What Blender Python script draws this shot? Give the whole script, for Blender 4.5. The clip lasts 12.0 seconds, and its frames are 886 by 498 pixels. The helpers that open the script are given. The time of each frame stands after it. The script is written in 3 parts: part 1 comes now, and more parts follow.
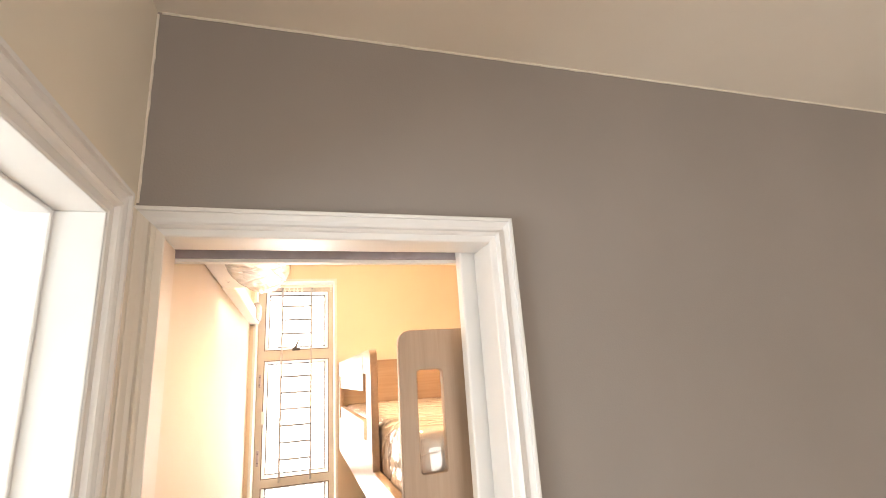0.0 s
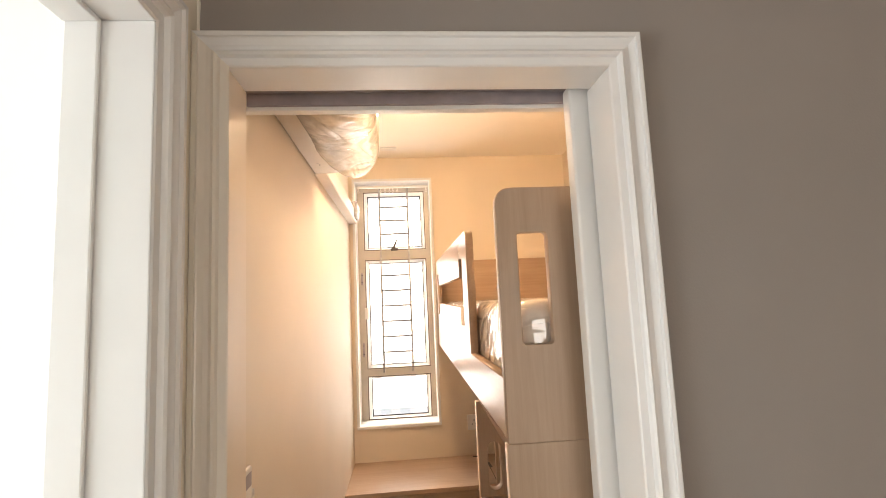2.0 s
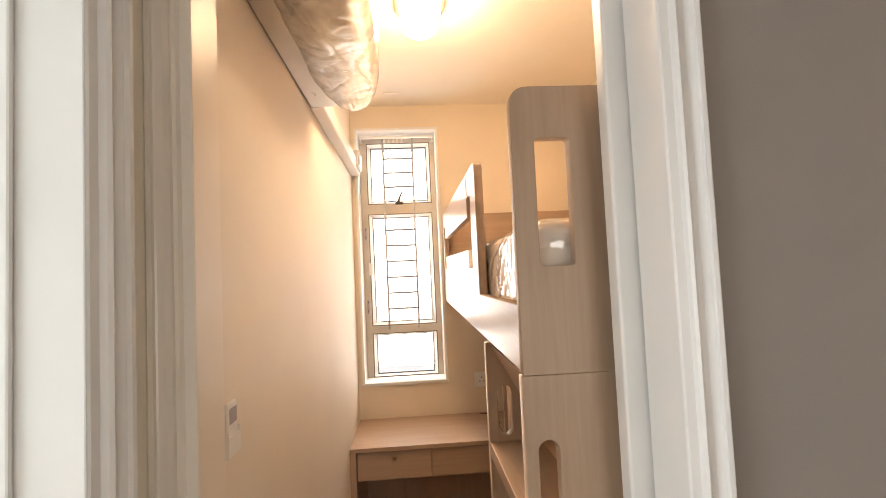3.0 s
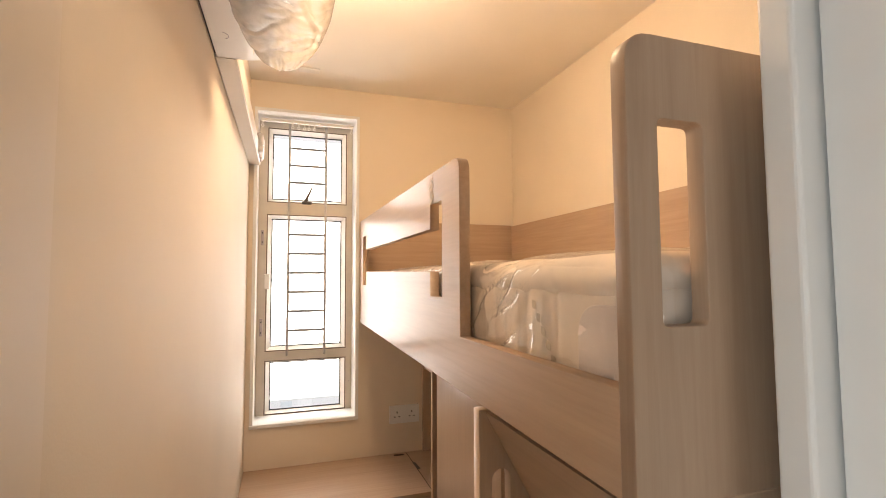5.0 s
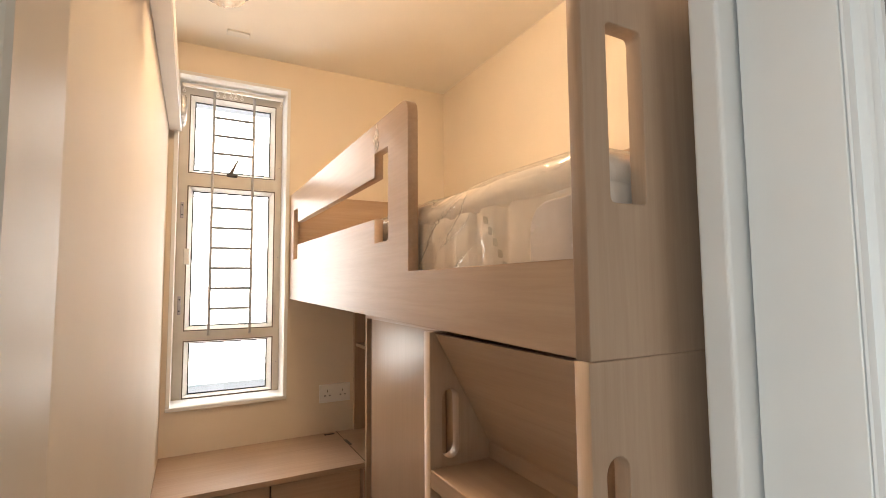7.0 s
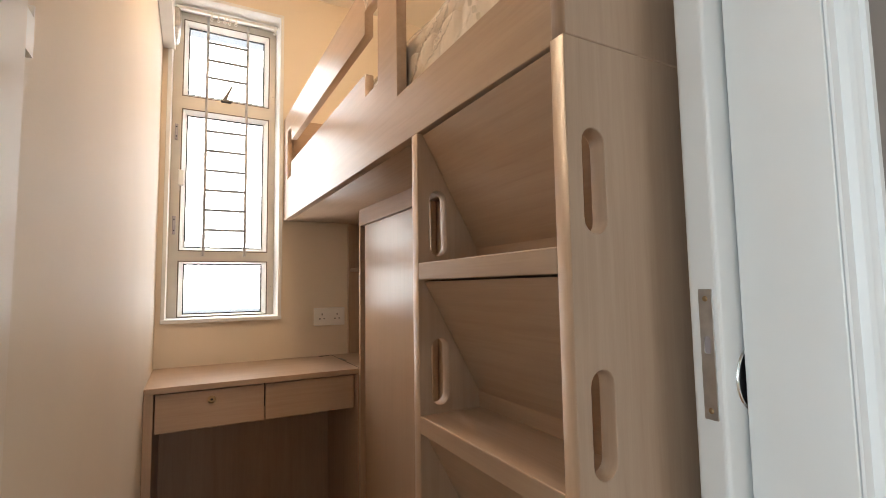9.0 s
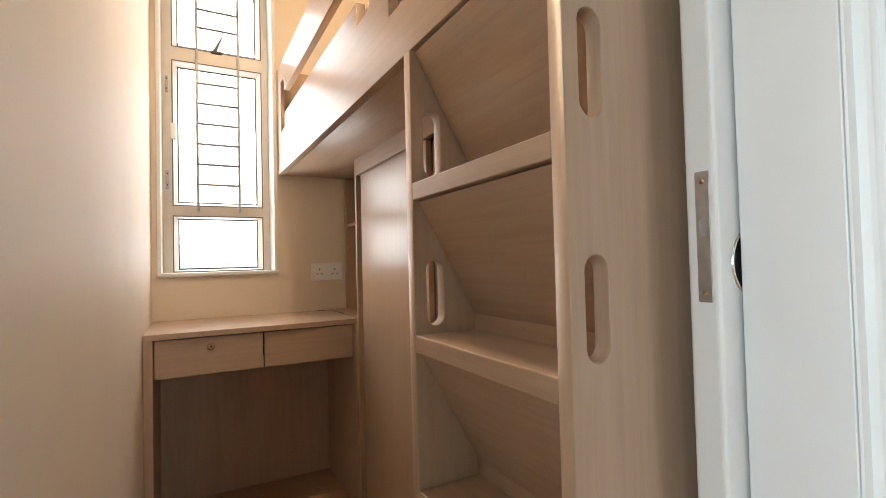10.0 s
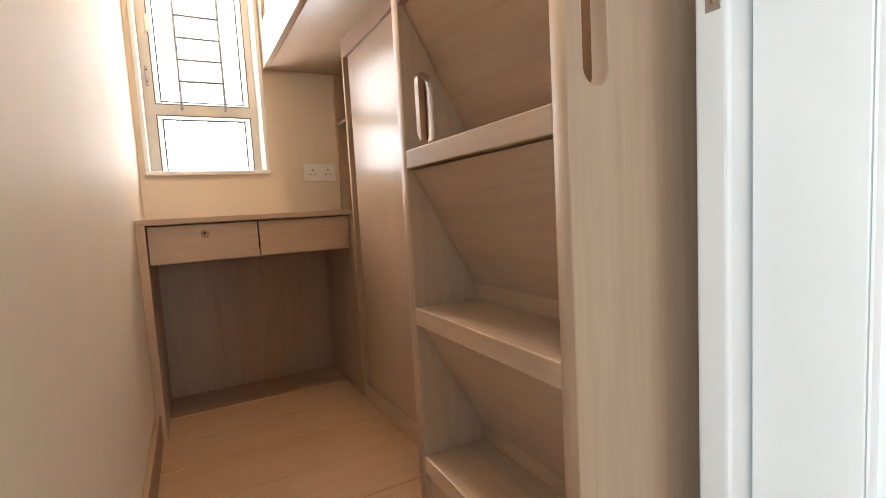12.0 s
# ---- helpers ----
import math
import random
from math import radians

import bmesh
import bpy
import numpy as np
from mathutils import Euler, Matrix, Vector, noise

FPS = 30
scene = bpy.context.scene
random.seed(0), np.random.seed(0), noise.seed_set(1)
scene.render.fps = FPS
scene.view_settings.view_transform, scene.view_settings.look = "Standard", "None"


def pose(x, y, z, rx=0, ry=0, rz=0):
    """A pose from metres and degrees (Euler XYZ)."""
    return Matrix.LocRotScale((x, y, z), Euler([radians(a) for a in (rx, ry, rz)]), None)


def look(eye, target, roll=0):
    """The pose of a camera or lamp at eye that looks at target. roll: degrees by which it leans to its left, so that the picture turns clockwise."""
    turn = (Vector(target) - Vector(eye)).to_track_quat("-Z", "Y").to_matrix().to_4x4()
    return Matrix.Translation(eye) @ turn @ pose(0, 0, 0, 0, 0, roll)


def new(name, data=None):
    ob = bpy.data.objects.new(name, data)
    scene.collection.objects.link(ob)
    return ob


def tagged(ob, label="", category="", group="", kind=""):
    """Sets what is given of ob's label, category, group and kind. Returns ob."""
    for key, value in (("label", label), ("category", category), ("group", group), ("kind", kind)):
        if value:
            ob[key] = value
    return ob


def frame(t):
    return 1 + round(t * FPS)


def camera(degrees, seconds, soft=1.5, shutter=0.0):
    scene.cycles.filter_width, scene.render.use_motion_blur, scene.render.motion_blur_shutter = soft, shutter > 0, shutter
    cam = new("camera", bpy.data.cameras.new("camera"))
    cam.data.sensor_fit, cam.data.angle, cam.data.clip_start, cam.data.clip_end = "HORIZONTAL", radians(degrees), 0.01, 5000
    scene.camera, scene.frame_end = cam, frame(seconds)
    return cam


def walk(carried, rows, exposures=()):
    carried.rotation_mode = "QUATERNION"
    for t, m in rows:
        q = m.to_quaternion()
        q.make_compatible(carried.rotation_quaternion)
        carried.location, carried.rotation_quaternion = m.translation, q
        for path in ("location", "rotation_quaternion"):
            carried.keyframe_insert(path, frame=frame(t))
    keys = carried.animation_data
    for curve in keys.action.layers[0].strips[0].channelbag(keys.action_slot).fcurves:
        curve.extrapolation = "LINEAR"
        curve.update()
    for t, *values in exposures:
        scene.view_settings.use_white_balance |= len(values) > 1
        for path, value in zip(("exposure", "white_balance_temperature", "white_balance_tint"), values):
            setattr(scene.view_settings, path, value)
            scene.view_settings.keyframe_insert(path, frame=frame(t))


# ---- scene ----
cam = camera(86.3, 12.0, soft=0.85)
PATH = [
    (0, (0.291, -0.894, 1.758), (0.865, 0.949, 2.282), -3.9),
    (0.5, (0.295, -0.864, 1.742), (0.769, 1.021, 2.212), -3.5),
    (1, (0.302, -0.826, 1.721), (0.663, 1.102, 2.111), -3.1),
    (1.5, (0.313, -0.771, 1.686), (0.568, 1.189, 1.988), -2.8),
    (2, (0.322, -0.718, 1.647), (0.49, 1.263, 1.869), -2.6),
    (2.5, (0.341, -0.661, 1.593), (0.467, 1.328, 1.75), -2.5),
    (3, (0.329, -0.593, 1.55), (0.463, 1.399, 1.655), -2.6),
    (3.2, (0.313, -0.555, 1.539), (0.453, 1.438, 1.633), -2.6),
    (4.8, (0.205, -0.204, 1.595), (0.76, 1.714, 1.697), -1.3),
    (5, (0.174, -0.195, 1.608), (0.802, 1.7, 1.731), -0.3),
    (5.5, (0.154, -0.207, 1.649), (0.918, 1.637, 1.784), -0.1),
    (6, (0.127, -0.197, 1.621), (0.988, 1.603, 1.769), -0.4),
    (6.5, (0.114, -0.192, 1.543), (1.029, 1.58, 1.69), -0.5),
    (6.7, (0.113, -0.191, 1.511), (1.036, 1.576, 1.655), -0.5),
    (8.3, (0.131, -0.194, 1.195), (1.075, 1.559, 1.385), -0.7),
    (8.5, (0.131, -0.195, 1.152), (1.073, 1.56, 1.339), -0.7),
    (9, (0.13, -0.192, 1.079), (1.073, 1.566, 1.236), -0.9),
    (9.5, (0.137, -0.195, 1.028), (1.08, 1.565, 1.138), -1.1),
    (10, (0.144, -0.181, 0.978), (1.09, 1.58, 1.029), -1.4),
    (10.5, (0.147, -0.176, 0.926), (1.097, 1.584, 0.914), -1.9),
    (11, (0.146, -0.175, 0.864), (1.1, 1.581, 0.791), -2.4),
    (11.5, (0.153, -0.168, 0.805), (1.1, 1.589, 0.679), -2.8),
    (12, (0.16, -0.16, 0.741), (1.098, 1.598, 0.567), -3.2),
]
EXPOSURES = [
    (0.0, 0.76, 6900, 16), (1.5, 0.30, 6900, 15), (3.0, 0.12, 6850, 15), (5.5, -0.15, 6650, 13),
    (6.7, -0.12, 6500, 11), (8.3, -0.09, 6150, 10), (10.0, 0.20, 6070, 9), (12.0, 0.72, 6030, 9),
]
walk(cam, [(t, look(e, a, r)) for t, e, a, r in PATH], EXPOSURES)

# ---------------------------------------------------------------- world and light
world = bpy.data.worlds.new("overcast_day")
scene.world = world
world.use_nodes = True
wn = world.node_tree
sky = wn.nodes.new("ShaderNodeTexSky")
sky.sky_type, sky.sun_disc = "NISHITA", False
sky.sun_elevation, sky.sun_rotation = radians(38), radians(20)
wn.nodes["Background"].inputs["Strength"].default_value = 0.12
wn.links.new(sky.outputs["Color"], wn.nodes["Background"].inputs["Color"])

sun = new("sun", bpy.data.lights.new("sun", "SUN"))
sun.data.energy, sun.data.angle, sun.data.color = 1.0, radians(14), (1.0, 0.96, 0.9)
sun.matrix_world = look((0, 0, 0), (-0.27, -0.73, -0.62))


def area_light(name, eye, target, w, h, watts, colour):
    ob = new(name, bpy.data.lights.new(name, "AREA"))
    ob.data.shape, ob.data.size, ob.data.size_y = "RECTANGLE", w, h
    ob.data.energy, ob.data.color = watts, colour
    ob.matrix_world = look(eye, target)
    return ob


area_light("bedroom_window_light", (0.274, 2.42, 1.66), (0.274, 0, 1.55), 0.40, 1.36, 13, (1.0, 0.95, 0.87))
area_light("side_room_window_light", (-2.28, -1.0, 1.2), (-0.7, -0.3, 1.05), 1.5, 1.3, 51, (0.86, 0.97, 1.0))
# Unseen fill lamp added behind the viewpoint to brighten hall and grey wall.
area_light("hall_fill_light", (1.25, -3.38, 1.25), (0.25, 0, 3.7), 1.2, 1.2, 20, (1.0, 0.98, 0.94))


# ---------------------------------------------------------------- materials
def material(name, colour, rough=0.5, metal=0.0, vary=0.06, scale=6.0, bump=0.0, bump_scale=120.0, coat=0.0):
    m = bpy.data.materials.new(name)
    m.use_nodes = True
    nt = m.node_tree
    b = nt.nodes["Principled BSDF"]
    b.inputs["Roughness"].default_value, b.inputs["Metallic"].default_value = rough, metal
    b.inputs["Coat Weight"].default_value = coat
    tc = nt.nodes.new("ShaderNodeTexCoord")
    n = nt.nodes.new("ShaderNodeTexNoise")
    n.inputs["Scale"].default_value, n.inputs["Detail"].default_value = scale, 6
    nt.links.new(tc.outputs["Object"], n.inputs["Vector"])
    r = nt.nodes.new("ShaderNodeValToRGB")
    r.color_ramp.elements[0].position, r.color_ramp.elements[1].position = 0.3, 0.7
    r.color_ramp.elements[0].color = (*[c * (1 - vary) for c in colour], 1)
    r.color_ramp.elements[1].color = (*[min(1, c * (1 + vary)) for c in colour], 1)
    nt.links.new(n.outputs["Fac"], r.inputs["Fac"])
    nt.links.new(r.outputs["Color"], b.inputs["Base Color"])
    if bump:
        n2 = nt.nodes.new("ShaderNodeTexNoise")
        n2.inputs["Scale"].default_value, n2.inputs["Detail"].default_value = bump_scale, 3
        nt.links.new(tc.outputs["Object"], n2.inputs["Vector"])
        bp = nt.nodes.new("ShaderNodeBump")
        bp.inputs["Strength"].default_value, bp.inputs["Distance"].default_value = bump, 0.002
        nt.links.new(n2.outputs["Fac"], bp.inputs["Height"])
        nt.links.new(bp.outputs["Normal"], b.inputs["Normal"])
    return m


def laminate(name, stretch, light, dark, rough=0.42, bump=0.05):
    """Wood-grain laminate; stretch: noise scale along x, y, z (small along the grain)."""
    m = bpy.data.materials.new(name)
    m.use_nodes = True
    nt = m.node_tree
    b = nt.nodes["Principled BSDF"]
    tc = nt.nodes.new("ShaderNodeTexCoord")
    mp = nt.nodes.new("ShaderNodeMapping")
    mp.inputs["Scale"].default_value = stretch
    nt.links.new(tc.outputs["Object"], mp.inputs["Vector"])
    info = nt.nodes.new("ShaderNodeObjectInfo")
    off = nt.nodes.new("ShaderNodeVectorMath")
    off.operation = "ADD"
    mul = nt.nodes.new("ShaderNodeMath")
    mul.operation = "MULTIPLY"
    mul.inputs[1].default_value = 37.0
    nt.links.new(info.outputs["Random"], mul.inputs[0])
    nt.links.new(mp.outputs["Vector"], off.inputs[0])
    nt.links.new(mul.outputs["Value"], off.inputs[1])
    fine = nt.nodes.new("ShaderNodeTexNoise")
    fine.inputs["Scale"].default_value, fine.inputs["Detail"].default_value, fine.inputs["Roughness"].default_value = 9, 8, 0.65
    fine.inputs["Distortion"].default_value = 0.4
    broad = nt.nodes.new("ShaderNodeTexNoise")
    broad.inputs["Scale"].default_value, broad.inputs["Detail"].default_value = 1.6, 4
    for n in (fine, broad):
        nt.links.new(off.outputs["Vector"], n.inputs["Vector"])
    mix = nt.nodes.new("ShaderNodeMath")
    mix.operation = "MULTIPLY_ADD"
    mix.inputs[1].default_value = 0.6
    add = nt.nodes.new("ShaderNodeMath")
    add.operation = "MULTIPLY"
    add.inputs[1].default_value = 0.4
    nt.links.new(broad.outputs["Fac"], add.inputs[0])
    nt.links.new(fine.outputs["Fac"], mix.inputs[0])
    nt.links.new(add.outputs["Value"], mix.inputs[2])
    r = nt.nodes.new("ShaderNodeValToRGB")
    r.color_ramp.elements[0].position, r.color_ramp.elements[1].position = 0.34, 0.64
    r.color_ramp.elements[0].color, r.color_ramp.elements[1].color = (*dark, 1), (*light, 1)
    nt.links.new(mix.outputs["Value"], r.inputs["Fac"])
    nt.links.new(r.outputs["Color"], b.inputs["Base Color"])
    b.inputs["Roughness"].default_value = rough
    bp = nt.nodes.new("ShaderNodeBump")
    bp.inputs["Strength"].default_value, bp.inputs["Distance"].default_value = bump, 0.001
    nt.links.new(fine.outputs["Fac"], bp.inputs["Height"])
    nt.links.new(bp.outputs["Normal"], b.inputs["Normal"])
    return m


OAK_L, OAK_D = (0.50, 0.360, 0.257), (0.415, 0.288, 0.198)
wood_v = laminate("pale_oak_upright_grain", (9, 9, 0.45), OAK_L, OAK_D)
wood_y = laminate("pale_oak_lengthwise_grain", (9, 0.45, 9), OAK_L, OAK_D)
wood_x = laminate("pale_oak_crosswise_grain", (0.45, 9, 9), OAK_L, OAK_D)
wood_door = laminate("pale_oak_glossy_door", (9, 9, 0.45), OAK_L, (0.465, 0.335, 0.238), 0.27, 0.008)
wood_rail = laminate("pale_oak_satin_rail", (9, 0.45, 9), OAK_L, OAK_D, 0.29, 0.015)
tile_mat = laminate("wood_look_tile", (0.7, 9, 9), (0.46, 0.292, 0.172), (0.385, 0.238, 0.137), 0.38)
skirt_mat = laminate("brown_skirting", (9, 0.5, 9), (0.40, 0.27, 0.165), (0.30, 0.20, 0.12), 0.4)
grout = material("pale_grout", (0.55, 0.45, 0.34), 0.85, vary=0.1, scale=40)
cream = material("cream_wall_paint", (0.785, 0.687, 0.562), 0.62, vary=0.025, scale=3, bump=0.12, bump_scale=260)
ceil_mat = material("ceiling_white_paint", (0.85, 0.795, 0.71), 0.8, vary=0.025, scale=3, bump=0.12, bump_scale=220)
grey = material("grey_wall_paint", (0.310, 0.281, 0.263), 0.6, vary=0.04, scale=2.5, bump=0.12, bump_scale=260)
beige = material("hall_beige_paint", (0.84, 0.775, 0.665), 0.65, vary=0.03, scale=3, bump=0.1, bump_scale=240)
white_gloss = material("white_gloss_paint", (0.80, 0.795, 0.785), 0.40, vary=0.02, scale=9, bump=0.04, bump_scale=90)
cream_gloss = material("cream_gloss_paint", (0.80, 0.70, 0.59), 0.36, vary=0.02, scale=9, bump=0.04, bump_scale=90)
# White gloss tinted warm to carry light reflected off the cream wall.
warm_tint_gloss = material("white_gloss_warm_tint", (0.79, 0.735, 0.655), 0.28, vary=0.02, scale=9, bump=0.04, bump_scale=90)
white_plain = material("white_room_paint", (0.84, 0.85, 0.83), 0.6, vary=0.02)
white_plastic = material("white_plastic", (0.80, 0.77, 0.72), 0.35, vary=0.02, scale=20)
alu = material("champagne_coated_aluminium", (0.60, 0.55, 0.48), 0.4, 0.15, vary=0.05, scale=14)
sash_mat = material("pale_coated_sash", (0.80, 0.78, 0.74), 0.4, 0.0, vary=0.04, scale=14)
sash_gap_mat = material("dark_sash_gap_shade", (0.16, 0.125, 0.10), 0.6)
rubber = material("dark_glazing_gasket", (0.035, 0.04, 0.05), 0.6)
# Rungs coloured darker than the bars for their silhouette against bright panes.
rung_mat = material("silhouette_dark_rung", (0.26, 0.255, 0.265), 0.5, 0.1, vary=0.1, scale=30)
rod_mat = material("grey_painted_steel_rod", (0.54, 0.51, 0.49), 0.45, 0.1, vary=0.1, scale=30)
track_mat = material("grey_anodised_track", (0.42, 0.38, 0.40), 0.45, 0.3, vary=0.1, scale=30)
steel = material("brushed_steel", (0.50, 0.47, 0.44), 0.36, 0.85, vary=0.12, scale=60, bump=0.05)
chrome = material("chrome", (0.75, 0.75, 0.75), 0.12, 1.0, vary=0.02)
# Dark colour gives the lever its backlit silhouette; the base itself is dark.
handle_dark = material("silhouette_dark_handle", (0.07, 0.06, 0.055), 0.4, 0.5)
switch_white = material("clean_white_plastic", (0.86, 0.85, 0.83), 0.3, vary=0.01)
# White casing plastic toned down to carry the shade under the unit.
ac_white = material("shade_darkened_white_casing", (0.69, 0.645, 0.595), 0.4, vary=0.03, scale=12)
quilt_end = material("lavender_white_panel_fabric", (0.70, 0.63, 0.615), 0.8, vary=0.04, scale=30, bump=0.1, bump_scale=400)
stitch = material("grey_beige_print", (0.62, 0.54, 0.43), 0.8, vary=0.1, scale=60)
black = material("black_recess", (0.012, 0.012, 0.013), 0.3)
brass = material("aged_brass", (0.42, 0.30, 0.17), 0.35, 0.9, vary=0.15, scale=60)
# Near-black of joint and cable slot; elsewhere it paints shade into gaps.
joint_and_shade = material("dark_joints_and_painted_shade", (0.05, 0.04, 0.035), 0.8)
fabric = material("quilted_mattress_fabric", (0.93, 0.83, 0.73), 0.85, vary=0.05, scale=26, bump=0.15, bump_scale=420)
torn = material("torn_paper_residue", (0.66, 0.59, 0.52), 0.85, vary=0.35, scale=110)


def film_material(name, base, haze, low, high, gloss, relief):
    """Thin clear plastic: partly see-through, partly milky, with sharp gloss."""
    m = bpy.data.materials.new(name)
    m.use_nodes = True
    nt = m.node_tree
    b = nt.nodes["Principled BSDF"]
    b.inputs["Base Color"].default_value = (*base, 1)
    b.inputs["Roughness"].default_value = gloss + 0.2
    b.inputs["Specular IOR Level"].default_value = 0.2
    tc = nt.nodes.new("ShaderNodeTexCoord")
    n = nt.nodes.new("ShaderNodeTexNoise")
    n.inputs["Scale"].default_value, n.inputs["Detail"].default_value, n.inputs["Distortion"].default_value = 14, 5, 1.2
    nt.links.new(tc.outputs["Object"], n.inputs["Vector"])
    r = nt.nodes.new("ShaderNodeMapRange")
    r.inputs["From Min"].default_value, r.inputs["From Max"].default_value = 0.3, 0.7
    r.inputs["To Min"].default_value, r.inputs["To Max"].default_value = haze * 0.7, min(0.97, haze * 1.25)
    nt.links.new(n.outputs["Fac"], r.inputs["Value"])
    tr = nt.nodes.new("ShaderNodeBsdfTransparent")
    gl = nt.nodes.new("ShaderNodeBsdfGlossy")
    gl.inputs["Roughness"].default_value = gloss
    lw = nt.nodes.new("ShaderNodeLayerWeight")
    lw.inputs["Blend"].default_value = 0.5
    pw = nt.nodes.new("ShaderNodeMath")
    pw.operation = "POWER"
    pw.inputs[1].default_value = 3.0
    nt.links.new(lw.outputs["Facing"], pw.inputs[0])
    fr = nt.nodes.new("ShaderNodeMapRange")
    fr.inputs["To Min"].default_value, fr.inputs["To Max"].default_value = low, high
    nt.links.new(pw.outputs["Value"], fr.inputs["Value"])
    bp = nt.nodes.new("ShaderNodeBump")
    bp.inputs["Strength"].default_value, bp.inputs["Distance"].default_value = relief, 0.006
    ridge = nt.nodes.new("ShaderNodeTexNoise")
    ridge.noise_type = "RIDGED_MULTIFRACTAL"
    ridge.inputs["Scale"].default_value, ridge.inputs["Detail"].default_value, ridge.inputs["Distortion"].default_value = 11, 3, 0.8
    nt.links.new(tc.outputs["Object"], ridge.inputs["Vector"])
    nt.links.new(ridge.outputs["Fac"], bp.inputs["Height"])
    nt.links.new(bp.outputs["Normal"], gl.inputs["Normal"])
    nt.links.new(bp.outputs["Normal"], b.inputs["Normal"])
    tl = nt.nodes.new("ShaderNodeBsdfTranslucent")
    tl.inputs["Color"].default_value = (0.74, 0.68, 0.60, 1)
    milk = nt.nodes.new("ShaderNodeMixShader")
    milk.inputs["Fac"].default_value = 0.34
    nt.links.new(b.outputs["BSDF"], milk.inputs[1])
    nt.links.new(tl.outputs["BSDF"], milk.inputs[2])
    m1 = nt.nodes.new("ShaderNodeMixShader")
    nt.links.new(r.outputs["Result"], m1.inputs["Fac"])
    nt.links.new(tr.outputs["BSDF"], m1.inputs[1])
    nt.links.new(milk.outputs["Shader"], m1.inputs[2])
    m2 = nt.nodes.new("ShaderNodeMixShader")
    nt.links.new(fr.outputs["Result"], m2.inputs["Fac"])
    nt.links.new(m1.outputs["Shader"], m2.inputs[1])
    nt.links.new(gl.outputs["BSDF"], m2.inputs[2])
    nt.links.new(m2.outputs["Shader"], nt.nodes["Material Output"].inputs["Surface"])
    return m


film_thick = film_material("milky_plastic_bag", (0.50, 0.44, 0.375), 0.58, 0.035, 0.35, 0.13, 0.9)
film_clear = film_material("clear_plastic_sheet", (0.86, 0.82, 0.77), 0.17, 0.13, 0.55, 0.07, 0.45)


def glow(name, colour, strength):
    m = bpy.data.materials.new(name)
    m.use_nodes = True
    nt = m.node_tree
    e = nt.nodes.new("ShaderNodeEmission")
    e.inputs["Color"].default_value, e.inputs["Strength"].default_value = (*colour, 1), strength
    nt.links.new(e.outputs["Emission"], nt.nodes["Material Output"].inputs["Surface"])
    return m


lamp_glow = glow("lit_opal_diffuser", (1.0, 0.73, 0.45), 66.0)
# Towers emit a pale glow that stands for the haze in front of them.
tower_glow = glow("glowing_haze_tower_face", (0.95, 0.985, 1.0), 1.16)
tower_window_glow = glow("glowing_haze_tower_window", (0.86, 0.95, 1.0), 1.06)
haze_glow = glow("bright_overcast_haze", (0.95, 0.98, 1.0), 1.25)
glass = bpy.data.materials.new("clear_window_glass")
glass.use_nodes = True
gb = glass.node_tree.nodes["Principled BSDF"]
gb.inputs["Transmission Weight"].default_value, gb.inputs["Roughness"].default_value, gb.inputs["IOR"].default_value = 1.0, 0.0, 1.45


# ---------------------------------------------------------------- building helpers
def mesh_from(name, bm, mat):
    me = bpy.data.meshes.new(name)
    bm.normal_update()
    bm.to_mesh(me)
    bm.free()
    for m in mat if isinstance(mat, (list, tuple)) else (mat,):
        me.materials.append(m)
    return me


def thing(name, at, label, category, group="", kind=""):
    e = new(name)
    e.location = at
    e.empty_display_size = 0.05
    return tagged(e, label, category, group, kind)


def under(ob, parent):
    bpy.context.view_layer.update()
    ob.parent = parent
    ob.matrix_parent_inverse = parent.matrix_world.inverted()
    return ob


def part(name, bm, mat, parent=None, label="", smooth=False):
    ob = new(name, mesh_from(name, bm, mat))
    if smooth:
        for p in ob.data.polygons:
            p.use_smooth = True
    if parent:
        under(ob, parent)
    if label:
        ob["label"] = label
    return ob


def add_box(bm, x0, x1, y0, y1, z0, z1):
    v = [bm.verts.new((x, y, z)) for x in (x0, x1) for y in (y0, y1) for z in (z0, z1)]
    for f in ((0, 1, 3, 2), (4, 6, 7, 5), (0, 4, 5, 1), (2, 3, 7, 6), (0, 2, 6, 4), (1, 5, 7, 3)):
        bm.faces.new([v[i] for i in f])


def box(x0, x1, y0, y1, z0, z1, bevel=0.0, segs=2):
    bm = bmesh.new()
    add_box(bm, x0, x1, y0, y1, z0, z1)
    if bevel:
        bmesh.ops.bevel(bm, geom=bm.edges[:], offset=bevel, segments=segs, affect="EDGES", profile=0.5)
    return bm


def boxes(*rows):
    bm = bmesh.new()
    for r in rows:
        add_box(bm, *r)
    return bm


def rounded(pts, radii, n=6):
    """A closed outline with rounded corners; radii: one number or one a corner."""
    out, k = [], len(pts)
    for i, p in enumerate(pts):
        r = radii[i] if isinstance(radii, (list, tuple)) else radii
        p, a, b = Vector(p), Vector(pts[i - 1]), Vector(pts[(i + 1) % k])
        r = min(r, 0.45 * (a - p).length, 0.45 * (b - p).length)
        if r <= 0:
            out.append(tuple(p))
            continue
        s, e = p + (a - p).normalized() * r, p + (b - p).normalized() * r
        for j in range(n + 1):
            t = j / n
            out.append(tuple((1 - t) ** 2 * s + 2 * t * (1 - t) * p + t * t * e))
    return out


